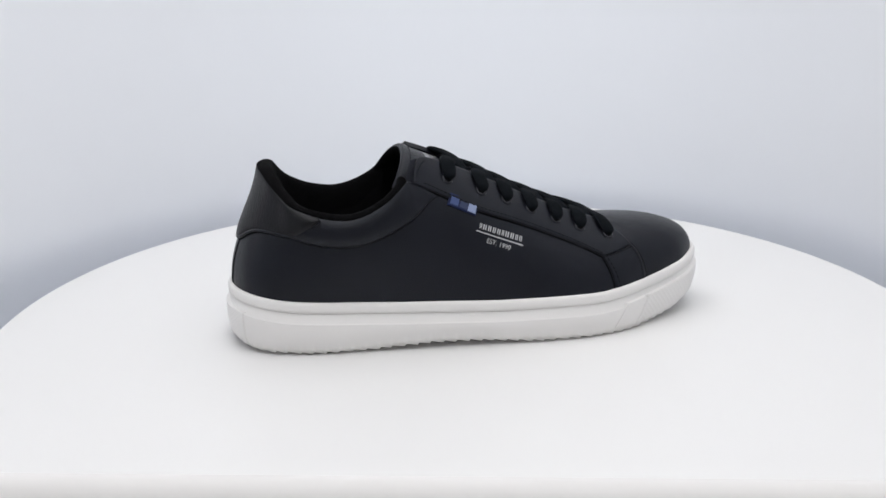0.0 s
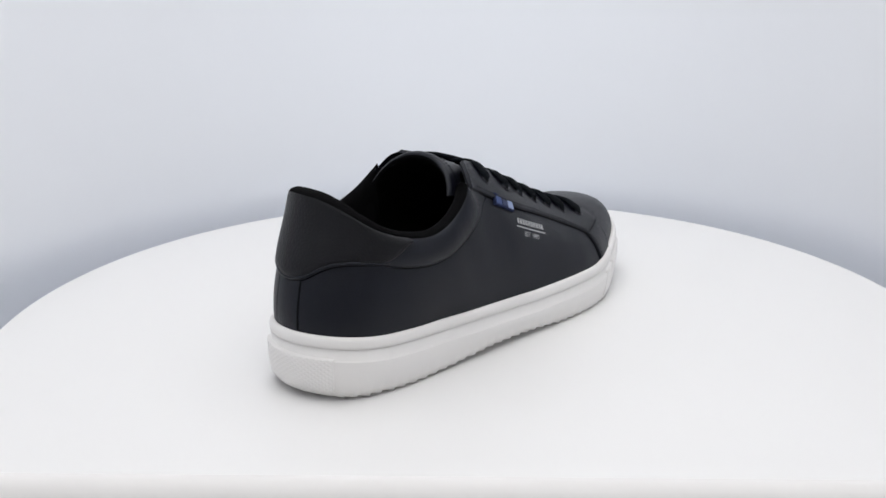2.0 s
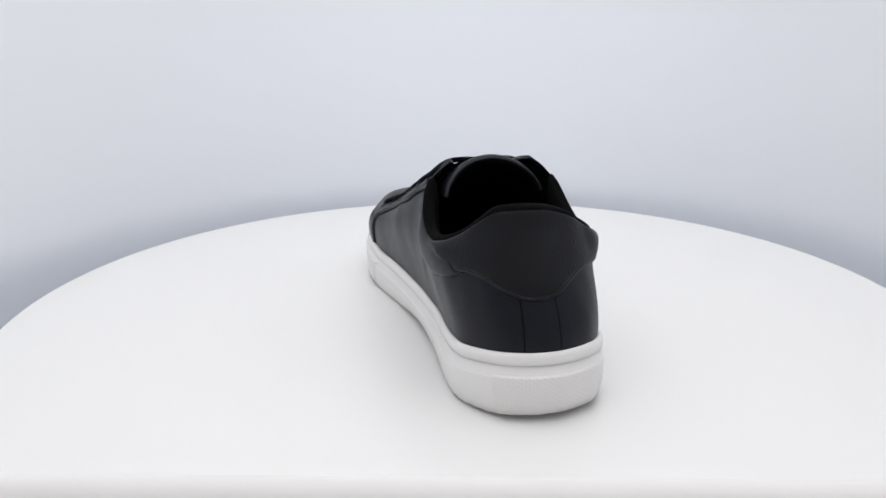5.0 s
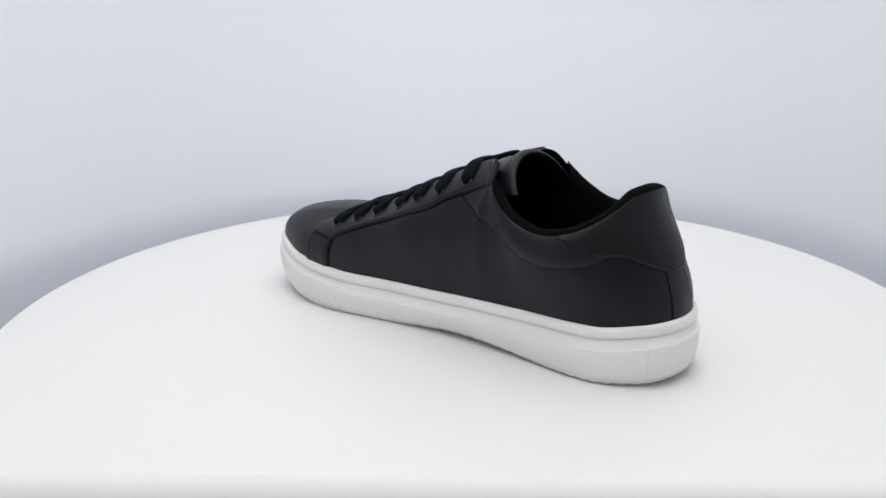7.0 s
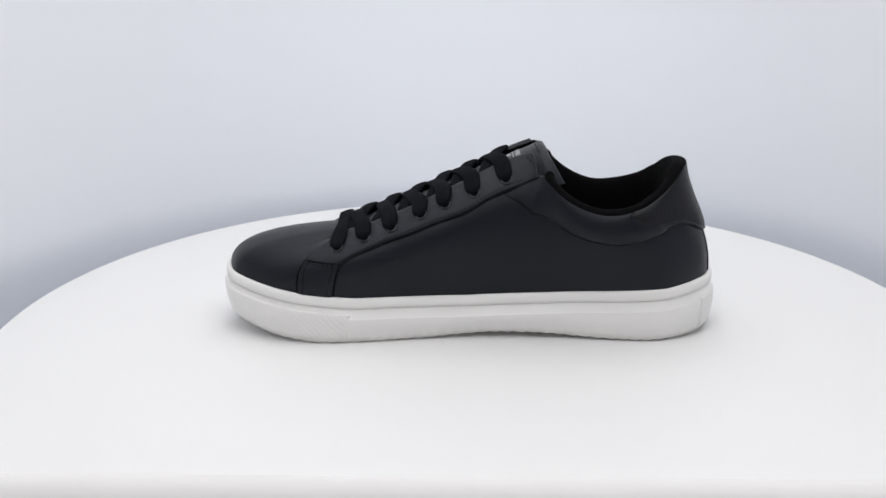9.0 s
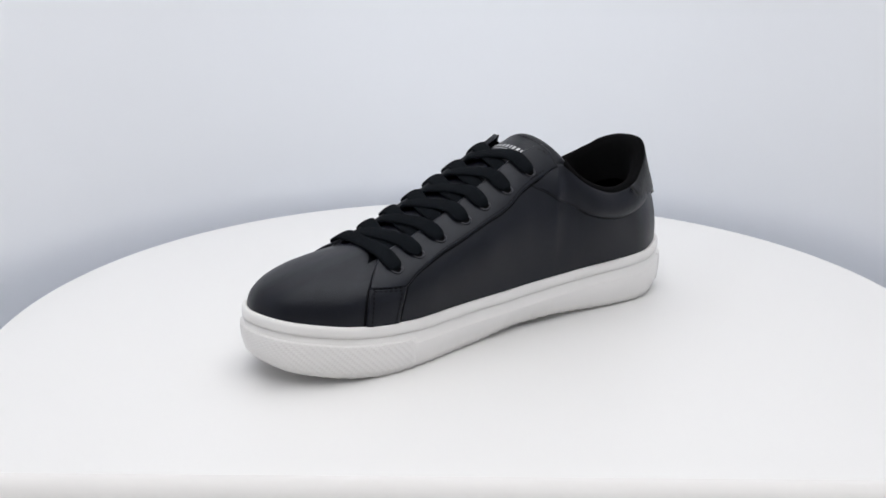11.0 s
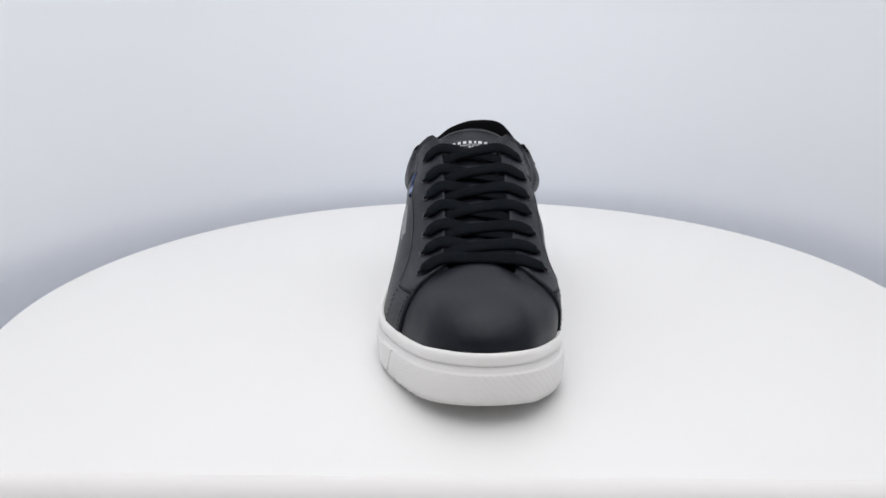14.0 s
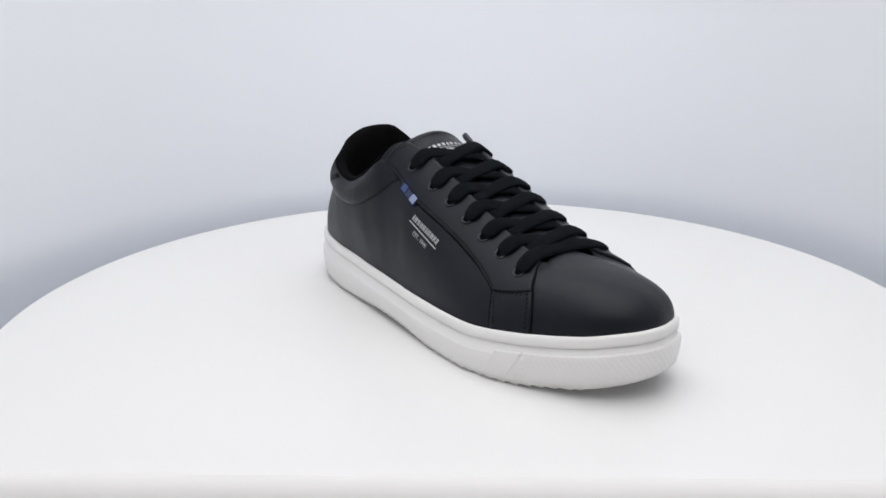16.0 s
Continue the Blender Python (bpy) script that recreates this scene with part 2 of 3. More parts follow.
# ---- the shoe ----
sneaker = tagged(new("sneaker"), "black leather low-top sneaker with black laces and white rubber sole", "shoe")


def spline(points, n):
    """n points along a smooth open curve through the given ones."""
    p = np.asarray(points, float)
    q = np.concatenate([[2 * p[0] - p[1]], p, [2 * p[-1] - p[-2]]])
    t = np.linspace(0, len(p) - 1, n)
    i = np.minimum(t.astype(int), len(p) - 2)
    f = (t - i)[:, None]
    a, b, c, d = q[i], q[i + 1], q[i + 2], q[i + 3]
    return 0.5 * (2 * b + (c - a) * f + (2 * a - 5 * b + 4 * c - d) * f**2 + (3 * b - a - 3 * c + d) * f**3)


def even(points, step):
    """The same polyline with points at even steps."""
    d = np.concatenate([[0], np.cumsum(np.linalg.norm(np.diff(points, axis=0), axis=1))])
    n = max(2, int(d[-1] / step) + 1)
    s = np.linspace(0, d[-1], n)
    return np.stack([np.interp(s, d, points[:, k]) for k in range(points.shape[1])], 1)


def base_height(x):
    return np.interp(x, [-150, -135, -105, -70, -40, -10, 20, 90, 105, 120, 135, 150], [3.5, 1.6, 0.2, 1.2, 3.2, 3.0, 0.6, 0, 1.6, 4, 7.2, 11])


# sole
def tooth(s):
    return 1.5 * (1 - (s / 7.4) % 1.0)


N_SOLE = 720
U_SOLE = np.arange(N_SOLE) * NU / N_SOLE
RIM_S = round_spline(RIM, U_SOLE)
NORM_S = rim_normal(U_SOLE)
LIP_S = lip_height(U_SOLE)
BASE_S = base_height(RIM_S[:, 0])
ARC_S = np.concatenate([[0], np.cumsum(np.linalg.norm(np.roll(RIM_S, -1, 0) - RIM_S, axis=1))[:-1]])


def sole_ring(inset, z, idx=slice(None)):
    return np.concatenate([(RIM_S - NORM_S * np.broadcast_to(np.asarray(inset, float), (N_SOLE,))[:, None]), (z + 0 * LIP_S)[:, None]], 1)[idx]


def build_sole():
    x = RIM_S[:, 0]
    tread = tooth(ARC_S) * np.interp(x, [-150, -138, -125, 105, 125, 150], [0.1, 0.5, 1, 1, 0.4, 0.1])
    tuck = np.interp(x, [-150, -120, -80, 80, 120, 150], [2.6, 1.8, 1.0, 0.6, 2.2, 4.5])
    tuck = tuck + 2.2 * np.exp(-((x + 5) / 45) ** 2) * (RIM_S[:, 1] > 0)
    tread = tread * np.where(RIM_S[:, 1] > 0, 0.6, 1.0)
    rings = []
    for inset, z in [(30 + tuck, BASE_S + 1.6), (4.5 + tuck, BASE_S + 1.6), (0.5 + tuck, BASE_S + tread), (0.45 * tuck + 0.4, BASE_S + 3.6), (0.2 * tuck, BASE_S + 8),
                     (0.1, LIP_S - 13.0), (0.3, LIP_S - 12.6), (1.6, LIP_S - 12.35), (1.5, LIP_S - 7.1), (2.25, LIP_S - 6.75), (2.2, LIP_S - 6.5), (1.15, LIP_S - 6.1),
                     (1.0, LIP_S - 4.5), (1.1, LIP_S - 2.6), (1.6, LIP_S - 1.2), (2.5, LIP_S - 0.3), (3.4, LIP_S - 0.4), (6, LIP_S - 3)]:
        rings.append(sole_ring(inset, z))
    verts = np.concatenate(rings)
    uv = np.concatenate([np.stack([ARC_S, r[:, 2]], 1) for r in rings])
    raw("sole", verts, grid(len(rings), N_SOLE, loop_cols=True), RUBBER, sneaker, "white rubber cup sole with toothed tread", uv=uv)


def sole_patch(name, u0, u1, low, high, proud, slant0, slant1, label):
    """A raised field on the sole's wall; its ends lean by slant (steps of u)."""
    n = 110
    rows = []
    fr = [0, 0.0, 0.03, 0.25, 0.5, 0.75, 0.97, 1.0, 1.0]
    hs = [-1.5, proud * 0.7, proud, proud, proud, proud, proud, proud * 0.7, -1.5]
    uvs = []
    for k, (b, h) in enumerate(zip(fr, hs)):
        u = np.linspace(u0 + slant0 * b, u1 + slant1 * b, n)
        rim, nn = round_spline(RIM, u), rim_normal(u)
        lip, base = lip_height(u), base_height(rim[:, 0])
        z = (base + low) * (1 - b) + (lip - high) * b
        tuck = np.interp(rim[:, 0], [-150, -120, -80, 80, 120, 150], [2.6, 1.8, 1.0, 0.6, 2.2, 4.5])
        ins = np.interp(z - base, [0, 3.6, 8, 12], [1, 0.45, 0.2, 0]) * tuck + 0.1
        hh = np.full(n, h)
        hh[0] = hh[-1] = -1.5
        rows.append(np.concatenate([rim - nn * (ins - hh)[:, None], z[:, None]], 1))
        arc = np.concatenate([[0], np.cumsum(np.linalg.norm(np.diff(rim, axis=0), axis=1))])
        uvs.append(np.stack([arc, z], 1))
    return raw(name, np.concatenate(rows), grid(len(rows), n), RUBBER_DOT if "dot" in label or "ribbed" in label else RUBBER, sneaker, label, uv=np.concatenate(uvs))


build_sole()
sole_patch("toe_bumper", 14.55, 24.75, 3.4, 10.2, 0.55, 0.45, 0.0, "white ribbed rubber toe bumper")
sole_patch("heel_bumper", 35.6, 39.95, 3.0, 11.8, 0.7, 0, 0, "white ribbed rubber heel field")
sole_patch("bumper_end", 13.75, 14.5, 3.4, 10.6, 0.5, 0.45, 0.45, "white smooth rubber strip")


# the leather underneath: two quarters, the toe's vamp and the strip at the heel
def ripple(u, v):
    """Soft dents where the leather has settled."""
    out = np.zeros(np.shape(u))
    for k, (a, b, c) in enumerate([(0.55, 2.1, 0.3), (0.35, 3.7, 1.9), (0.25, 5.9, 4.2)]):
        out += a * np.sin(u * b + c + 2.2 * v * (k + 1) * 0.6)
    return out * np.sin(np.pi * np.clip(v, 0, 1)) ** 2


def shell(name, u0, u1, h, label, n=90, m=34, wave=0.0):
    u, v = np.meshgrid(np.linspace(u0, u1, n), np.linspace(0, 1, m))
    hh = h + wave * ripple(u, v)
    pts = raised(u, v, hh).reshape(-1, 3)
    return raw(name, pts, grid(m, n), LEATHER, sneaker, label)


shell("quarter", 0.2, 14.9, 0.0, "smooth black leather outer quarter", wave=0.25, n=150)
shell("quarter", 23.5, 36.9, 0.0, "softly creased black leather inner quarter", wave=0.4, n=150)
shell("vamp", 14.8, 23.6, -0.15, "smooth rounded black leather toe", n=120)
shell("heel_strip", 36.75, 38.3, 0.5, "narrow vertical black leather strip", n=20)


def panel(name, low, high, thick, material, label="", puff=None, n=120, m=22, cap=(True, True)):
    """A piece of leather laid on the surface between two lines given in u and v."""
    a, c = spline(low, n), spline(high, n)
    b = np.concatenate([[0, 0], np.linspace(0.025, 0.975, m), [1, 1]])
    uv = a[None] * (1 - b)[:, None, None] + c[None] * b[:, None, None]
    edge = np.ones(m + 4)
    edge[[0, -1]] = -0.8
    edge[[1, -2]] = 0.55
    h = np.repeat((edge * thick)[:, None], n, 1)
    if puff is not None:
        h = h + puff(np.repeat(b[:, None], n, 1), np.repeat(np.linspace(0, 1, n)[None], m + 4, 0))
    if cap[0]:
        h[:, 0] = -0.6
        h[:, 1] = np.minimum(h[:, 1], thick)
    if cap[1]:
        h[:, -1] = -0.6
    uv[..., 1] = np.clip(uv[..., 1], 0, 1)
    pts = raised(uv[..., 0], uv[..., 1], h).reshape(-1, 3)
    return raw(name, pts, grid(m + 4, n), material, sneaker, label)


STAY_L = [(8.42, 0.93), (8.9, 0.845), (9.55, 0.76), (10.25, 0.70), (11.1, 0.695), (11.85, 0.68), (12.6, 0.635), (13.2, 0.56), (13.62, 0.47)]
STAY_L_TOP = [(9.3, 1), (9.7, 1), (10.2, 1), (11, 1), (12, 1), (13, 1), (14.2, 1), (14.75, 0.83), (15.0, 0.53)]
STAY_R = [(29.58, 0.93), (28.85, 0.83), (28.0, 0.76), (27.5, 0.705), (26.85, 0.705), (26.15, 0.69), (25.5, 0.68), (24.85, 0.60), (24.48, 0.47)]
STAY_R_TOP = [(28.7, 1), (28.3, 1), (27.8, 1), (27, 1), (26, 1), (25, 1), (23.9, 1), (23.55, 0.83), (23.45, 0.53)]
FOX_L, FOX_L_FRONT = [(13.62, 0.478), (13.78, 0.28), (13.9, 0.0)], [(15.0, 0.545), (15.08, 0.3), (15.1, 0.0)]
FOX_R, FOX_R_FRONT = [(24.48, 0.478), (24.4, 0.28), (24.32, 0.0)], [(23.45, 0.545), (23.46, 0.3), (23.47, 0.0)]
PAD_L = [(3.45, 0.69), (4.2, 0.68), (4.9, 0.68), (5.5, 0.68), (6.25, 0.69), (7.1, 0.715), (7.9, 0.73), (8.45, 0.745), (9.1, 0.78)]
PAD_L_TOP = [(3.9, 1), (4.6, 1), (5.2, 1), (5.8, 1), (6.5, 1), (7.2, 1), (8.0, 1), (8.5, 0.93), (9.2, 0.82)]
PAD_R = [(34.3, 0.64), (33.95, 0.625), (33.1, 0.62), (32.45, 0.615), (31.7, 0.635), (30.8, 0.65), (29.95, 0.665), (29.25, 0.705), (28.65, 0.75)]
PAD_R_TOP = [(33.8, 1), (33.2, 1), (32.7, 1), (32.1, 1), (31.4, 1), (30.7, 1), (30, 1), (29.4, 0.93), (28.55, 0.82)]
TAB = [(32.75, 0.97), (33.05, 0.85), (33.5, 0.76), (34.15, 0.69), (34.85, 0.635), (35.5, 0.555), (36.15, 0.455), (37.0, 0.39), (37.8, 0.385),
       (38.6, 0.42), (39.3, 0.505), (39.85, 0.57), (40.5, 0.62), (41.4, 0.675), (42.15, 0.745), (42.65, 0.87), (43.0, 0.97)]
TAB_TOP = [(32.8 + 10.15 * k / 16, 1) for k in range(17)]


def cushion(b, a):
    return 2.9 * np.sin(np.pi * np.clip(b, 0, 1)) ** 0.6 * np.interp(a, [0, 0.1, 0.55, 0.8, 1], [0.4, 1, 1, 0.6, 0.0])


def tab_form(b, a):
    side = np.exp(-((a - 0.06) / 0.12) ** 2) * 2.3 + np.exp(-((a - 0.95) / 0.11) ** 2) * 3.0
    back = np.exp(-((a - 0.5) / 0.22) ** 2) * 1.3
    return (0.5 + side + back) * np.sin(np.pi * np.clip(b, 0, 1) ** 0.6) ** 0.6


def corner_lift(b, a):
    return 0.4 * np.exp(-(a / 0.035) ** 2)


panel("collar", PAD_L, PAD_L_TOP, 0.3, LEATHER, "padded black leather collar", cushion, cap=(False, False))
panel("collar", PAD_R, PAD_R_TOP, 0.3, LEATHER, "padded black leather collar", cushion, cap=(False, False))
panel("heel_tab", TAB, TAB_TOP, 1.2, LEATHER_TAB, "grained black leather heel tab with a wavy edge", tab_form, n=200)
panel("eyestay", STAY_L, STAY_L_TOP, 1.6, LEATHER, "black leather lace facing", corner_lift)
panel("eyestay", STAY_R, STAY_R_TOP, 1.6, LEATHER, "black leather lace facing", corner_lift)
panel("side_patch", FOX_L, FOX_L_FRONT, 1.1, LEATHER, n=40)
panel("side_patch", FOX_R, FOX_R_FRONT, 1.1, LEATHER, n=40)


def tube(points, radius, sides=8, closed=False):
    p = np.asarray(points, float)
    t = np.gradient(p, axis=0)
    t /= np.linalg.norm(t, axis=1, keepdims=True)
    ref = np.array([0.13, 0.21, 1.0])
    s = np.cross(t, ref)
    s /= np.maximum(np.linalg.norm(s, axis=1, keepdims=True), 1e-6)
    w = np.cross(s, t)
    ang = np.arange(sides) * 2 * np.pi / sides
    v = p[:, None] + radius * (np.cos(ang)[None, :, None] * s[:, None] + np.sin(ang)[None, :, None] * w[:, None])
    return v.reshape(-1, 3), grid(len(p), sides, loop_cols=True)


def piping(name, line, h, radius, label, n=200):
    q = spline(line, n)
    ends = np.clip(np.abs(np.linspace(-1, 1, n)) / 0.3 - 2.2, 0, 1)
    v, f = tube(even(raised(q[:, 0], np.clip(q[:, 1], 0, 1), h + 1.5 * ends), 1.2), radius)
    raw(name, v, f, LEATHER, sneaker, label)


piping("tab_piping", TAB, 1.2, 0.85, "rolled black leather edge")


def stitch_row(lines, label="black thread stitching"):
    """Short stitches along lines given as (points in u and v, height)."""
    verts, faces = [], []
    for line, h in lines:
        q = spline(line, 160)
        pts = even(raised(q[:, 0], np.clip(q[:, 1], 0.01, 0.995), np.full(160, h)), 2.5)
        nr = upper_normal(*spline(line, len(pts)).T)
        for k in range(len(pts) - 1):
            a, b, n = pts[k], pts[k + 1], nr[k]
            d = b - a
            s = np.cross(d, n)
            s = s / max(np.linalg.norm(s), 1e-6) * 0.36
            a2, b2 = a + d * 0.1, a + d * 0.86
            m0, m1 = a + d * 0.28, a + d * 0.68
            o = len(verts)
            up = n * 0.34
            verts += [a2, m0 + s, m0 + up, m0 - s, m1 + s, m1 + up, m1 - s, b2]
            faces += [(o, o + 1, o + 2), (o, o + 2, o + 3), (o + 1, o + 4, o + 5, o + 2), (o + 2, o + 5, o + 6, o + 3), (o + 4, o + 7, o + 5), (o + 5, o + 7, o + 6)]
    return raw("stitching", verts, faces, THREAD, sneaker, label)


def shifted(line, du, dv):
    return [(u + du, v + dv) for u, v in line]


def seam(lines, radius=0.55):
    """Seam tubes along lines in u and v; their dark colour draws groove shade."""
    for line, h in lines:
        q = spline(line, 120)
        v, f = tube(even(raised(q[:, 0], np.clip(q[:, 1], 0.0, 0.995), np.full(120, h)), 1.5), radius, 6)
        raw("seam", v, f, THREAD, sneaker, "dark seam line with its groove shade drawn in")


seam([(shifted(STAY_L, 0, -0.006), 0.1), (shifted(STAY_R, 0, -0.006), 0.1), (shifted(FOX_L_FRONT, 0.03, 0), 0.0), (shifted(FOX_R_FRONT, -0.03, 0), 0.0),
      ([(14.3, 0.97), (14.78, 0.83), (15.03, 0.53)], 0.1), ([(23.85, 0.97), (23.52, 0.83), (23.42, 0.53)], 0.1), (shifted(FOX_L, -0.03, 0), 0.0), (shifted(FOX_R, 0.03, 0), 0.0),
      (shifted(TAB, 0, -0.014), 0.1),
      ([(38.31, 0.4), (38.31, 0.2), (38.31, 0.0)], 0.1), ([(36.74, 0.4), (36.74, 0.2), (36.74, 0.0)], 0.1)])
seam([(shifted(PAD_L[1:] + [(9.4, 0.79)], 0, -0.008), -0.15), (shifted(PAD_R[1:] + [(28.35, 0.79)], 0, -0.008), -0.15)], 0.32)
stitch_row([(shifted(STAY_L[1:], 0.02, 0.03), 1.65), ([(8.65, 0.925), (8.95, 0.945), (9.25, 0.965), (9.5, 0.98)], 1.65)])
stitch_row([(shifted(STAY_R[1:], -0.02, 0.03), 1.65), ([(29.35, 0.925), (29.05, 0.945), (28.75, 0.965), (28.5, 0.98)], 1.65)])
stitch_row([([(14.55, 0.9), (14.72, 0.78), (14.87, 0.52), (14.95, 0.3), (14.97, 0.03)], 1.25), ([(13.72, 0.5), (14.3, 0.525), (14.9, 0.55)], 1.35), ([(13.7, 0.46), (14.3, 0.485), (14.9, 0.5)], 1.2),
            ([(13.76, 0.44), (13.92, 0.26), (14.03, 0.03)], 1.2)])
stitch_row([([(23.75, 0.9), (23.65, 0.78), (23.58, 0.52), (23.6, 0.3), (23.6, 0.03)], 1.25), ([(24.35, 0.47), (23.95, 0.51), (23.55, 0.55)], 1.35), ([(24.36, 0.43), (23.95, 0.47), (23.55, 0.5)], 1.2),
            ([(24.33, 0.42), (24.28, 0.26), (24.2, 0.03)], 1.2)])


# inside: padded collar roll, lining, insole
def build_inside():
    n = 260
    u = np.linspace(29.9, 46.1, n)
    e = round_spline(EDGE, u)
    t = round_spline(EDGE, u + 0.05) - round_spline(EDGE, u - 0.05)
    inn = np.stack([-t[:, 1], t[:, 0]], 1)
    inn /= np.linalg.norm(inn, axis=1, keepdims=True)
    heel = np.exp(-((u - 38) / 2.2) ** 2)
    rows = []
    for d, z in [(-0.9, -2.0), (-1.2, 0.3), (-0.4, 1.9), (1.2, 3.0), (3.2, 3.3), (5.2, 2.4), (6.8, 0.2), (7.8, -4), (8.2, -10), (8.0, -18), (7.5, -28)]:
        zz = e[:, 2] + z * (0.8 - 0.35 * heel if z > 0 else 1)
        dd = d * (0.82 + 0.3 * heel)
        rows.append(np.concatenate([e[:, :2] + inn * np.reshape(dd, (-1, 1)), zz[:, None]], 1))
    raw("collar_lining", np.concatenate(rows), grid(len(rows), n), LINING, sneaker, "black padded mesh collar lining")
    uu, v = np.meshgrid(np.linspace(0, NU, 160), np.linspace(0.0, 0.97, 16))
    h = -2.6 - 5.5 * np.sin(np.pi * np.clip((v - 0.1) / 0.9, 0, 1)) * ((uu < 8) | (uu > 30))
    raw("inner_lining", raised(uu, v, h).reshape(-1, 3), grid(16, 160), LINING, sneaker, "black fabric lining")
    k = 120
    us = np.arange(k) * NU / k
    rim = round_spline(RIM, us) - rim_normal(us) * 7.5
    z = lip_height(us) + 1.5
    verts = [(*rim[i], z[i]) for i in range(k)] + [(*(rim[i] * 0.98), z[i] - 4) for i in range(k)]
    raw("insole", verts, [tuple(range(k))] + [(i, k + i, k + (i + 1) % k, (i + 1) % k) for i in range(k)], LINING, sneaker, "black fabric insole")


build_inside()


# tongue
TONGUE = spline([(96, 48), (84, 53.5), (64, 62.8), (42, 71.8), (16, 83.5), (-10, 95.5), (-27, 103), (-37, 107.3), (-41.5, 110)], 60)
T_HALF = np.interp(np.linspace(0, 1, 60), [0, 0.3, 0.7, 0.9, 1], [15, 19, 25, 29, 29.5])
T_DROP = np.interp(np.linspace(0, 1, 60), [0, 0.3, 0.7, 0.9, 1], [3, 6, 11, 19, 23])
T_MID = np.interp(np.linspace(0, 1, 60), [0, 0.5, 1], [4, 3, 5])


def tongue_point(s, th, inner=0.0):
    """s 0..1 to the top, th across in radians, inner: millimetres below the face."""
    i = s * 59
    k = np.arange(60)
    x, z = np.interp(i, k, TONGUE[:, 0]), np.interp(i, k, TONGUE[:, 1])
    half, drop, mid = np.interp(i, k, T_HALF), np.interp(i, k, T_DROP), np.interp(i, k, T_MID)
    sweep = 13 * np.clip((s - 0.6) / 0.4, 0, 1) ** 2
    c = 1 - np.cos(th)
    nz = 0.87 * np.cos(th)
    return np.stack([x - sweep * c - inner * 0.45, mid + (half - inner * 0.5) * np.sin(th), z - drop * c * 1.1 - inner * nz], -1)


def build_tongue():
    n = 40
    th = np.linspace(-1.34, 1.34, n)
    rows = []
    ss = np.linspace(0, 1, 50)
    for s in ss:
        rows.append(tongue_point(s, th, 0.0))
    for k, a in enumerate(np.linspace(0.3, math.pi * 0.55, 5)):  # rolled top edge
        p = tongue_point(1.0, th, 2.6 * (1 - math.cos(a)))
        p[:, 0] -= 2.6 * math.sin(a)
        p[:, 2] += 1.3 * math.sin(a)
        rows.append(p)
    verts = np.concatenate(rows)
    raw("tongue", verts, grid(len(rows), n, flip=True), LEATHER, sneaker, "padded black leather tongue")
    rows = []
    for a in np.linspace(math.pi * 0.55, math.pi, 5):
        p = tongue_point(1.0, th, 2.6 * (1 - math.cos(a)))
        p[:, 0] -= 2.6 * math.sin(a)
        p[:, 2] += 1.3 * math.sin(a)
        rows.append(p)
    rows += [tongue_point(s, th, 5.2) for s in np.linspace(0.99, 0.25, 19)]
    raw("tongue_lining", np.concatenate(rows), grid(24, n, flip=True), LINING, sneaker, "black fabric tongue lining")
    vs, fs = [], []
    pts = even(tongue_point(np.full(80, 0.955), np.linspace(-1.1, 1.1, 80), -0.1), 2.5)
    for a, b in zip(pts[:-1], pts[1:]):
        d = b - a
        s = np.array([0.33, 0, -0.1])
        o = len(vs)
        m0, m1 = a + d * 0.28, a + d * 0.68
        up = np.array([0.1, 0, 0.4])
        vs += [a + d * 0.1, m0 + s, m0 + up, m0 - s, m1 + s, m1 + up, m1 - s, a + d * 0.86]
        fs += [(o, o + 1, o + 2), (o, o + 2, o + 3), (o + 1, o + 4, o + 5, o + 2), (o + 2, o + 5, o + 6, o + 3), (o + 4, o + 7, o + 5), (o + 5, o + 7, o + 6)]
    raw("stitching", vs, fs, THREAD, sneaker, "black thread stitching")


build_tongue()

# eyelets and laces
HOLES_L = [(9.88, 0.882), (10.6, 0.867), (11.15, 0.868), (11.77, 0.858), (12.4, 0.843), (13.08, 0.825), (14.08, 0.77)]
HOLES_R = [(28.25, 0.862), (27.53, 0.835), (26.9, 0.84), (26.33, 0.838), (25.61, 0.824), (24.95, 0.80), (24.27, 0.735)]


def hole_frame(q):
    u, v = np.array(q[0]), np.array(q[1])
    return raised(u, v, np.array(1.65)), upper_normal(u, v)


def build_eyelet(q):
    c, n = hole_frame(q)
    s = np.cross(n, (1, 0, 0))
    s /= np.linalg.norm(s)
    w = np.cross(n, s)
    R1, r, N, K = 2.75, 0.58, 28, 8
    verts = []
    for i in range(N):
        a = 2 * math.pi * i / N
        d = math.cos(a) * s + math.sin(a) * w
        for k in range(K):
            b = 2 * math.pi * k / K
            verts.append(c + d * (R1 + r * math.cos(b)) + n * (0.12 + r * 0.75 * math.sin(b)))
    ring = raw("eyelet", verts, grid(N, K, True, True), METAL, sneaker, "dark gunmetal eyelet ring")
    # dark disc laid inside the ring to draw the shade of an opening
    disc = [c + n * 0.08] + [c + n * 0.08 + 2.6 * (math.cos(2 * math.pi * i / 20) * s + math.sin(2 * math.pi * i / 20) * w) for i in range(20)]
    raw("hole", disc, [(0, 1 + i, 1 + (i + 1) % 20) for i in range(20)], LINING, ring)


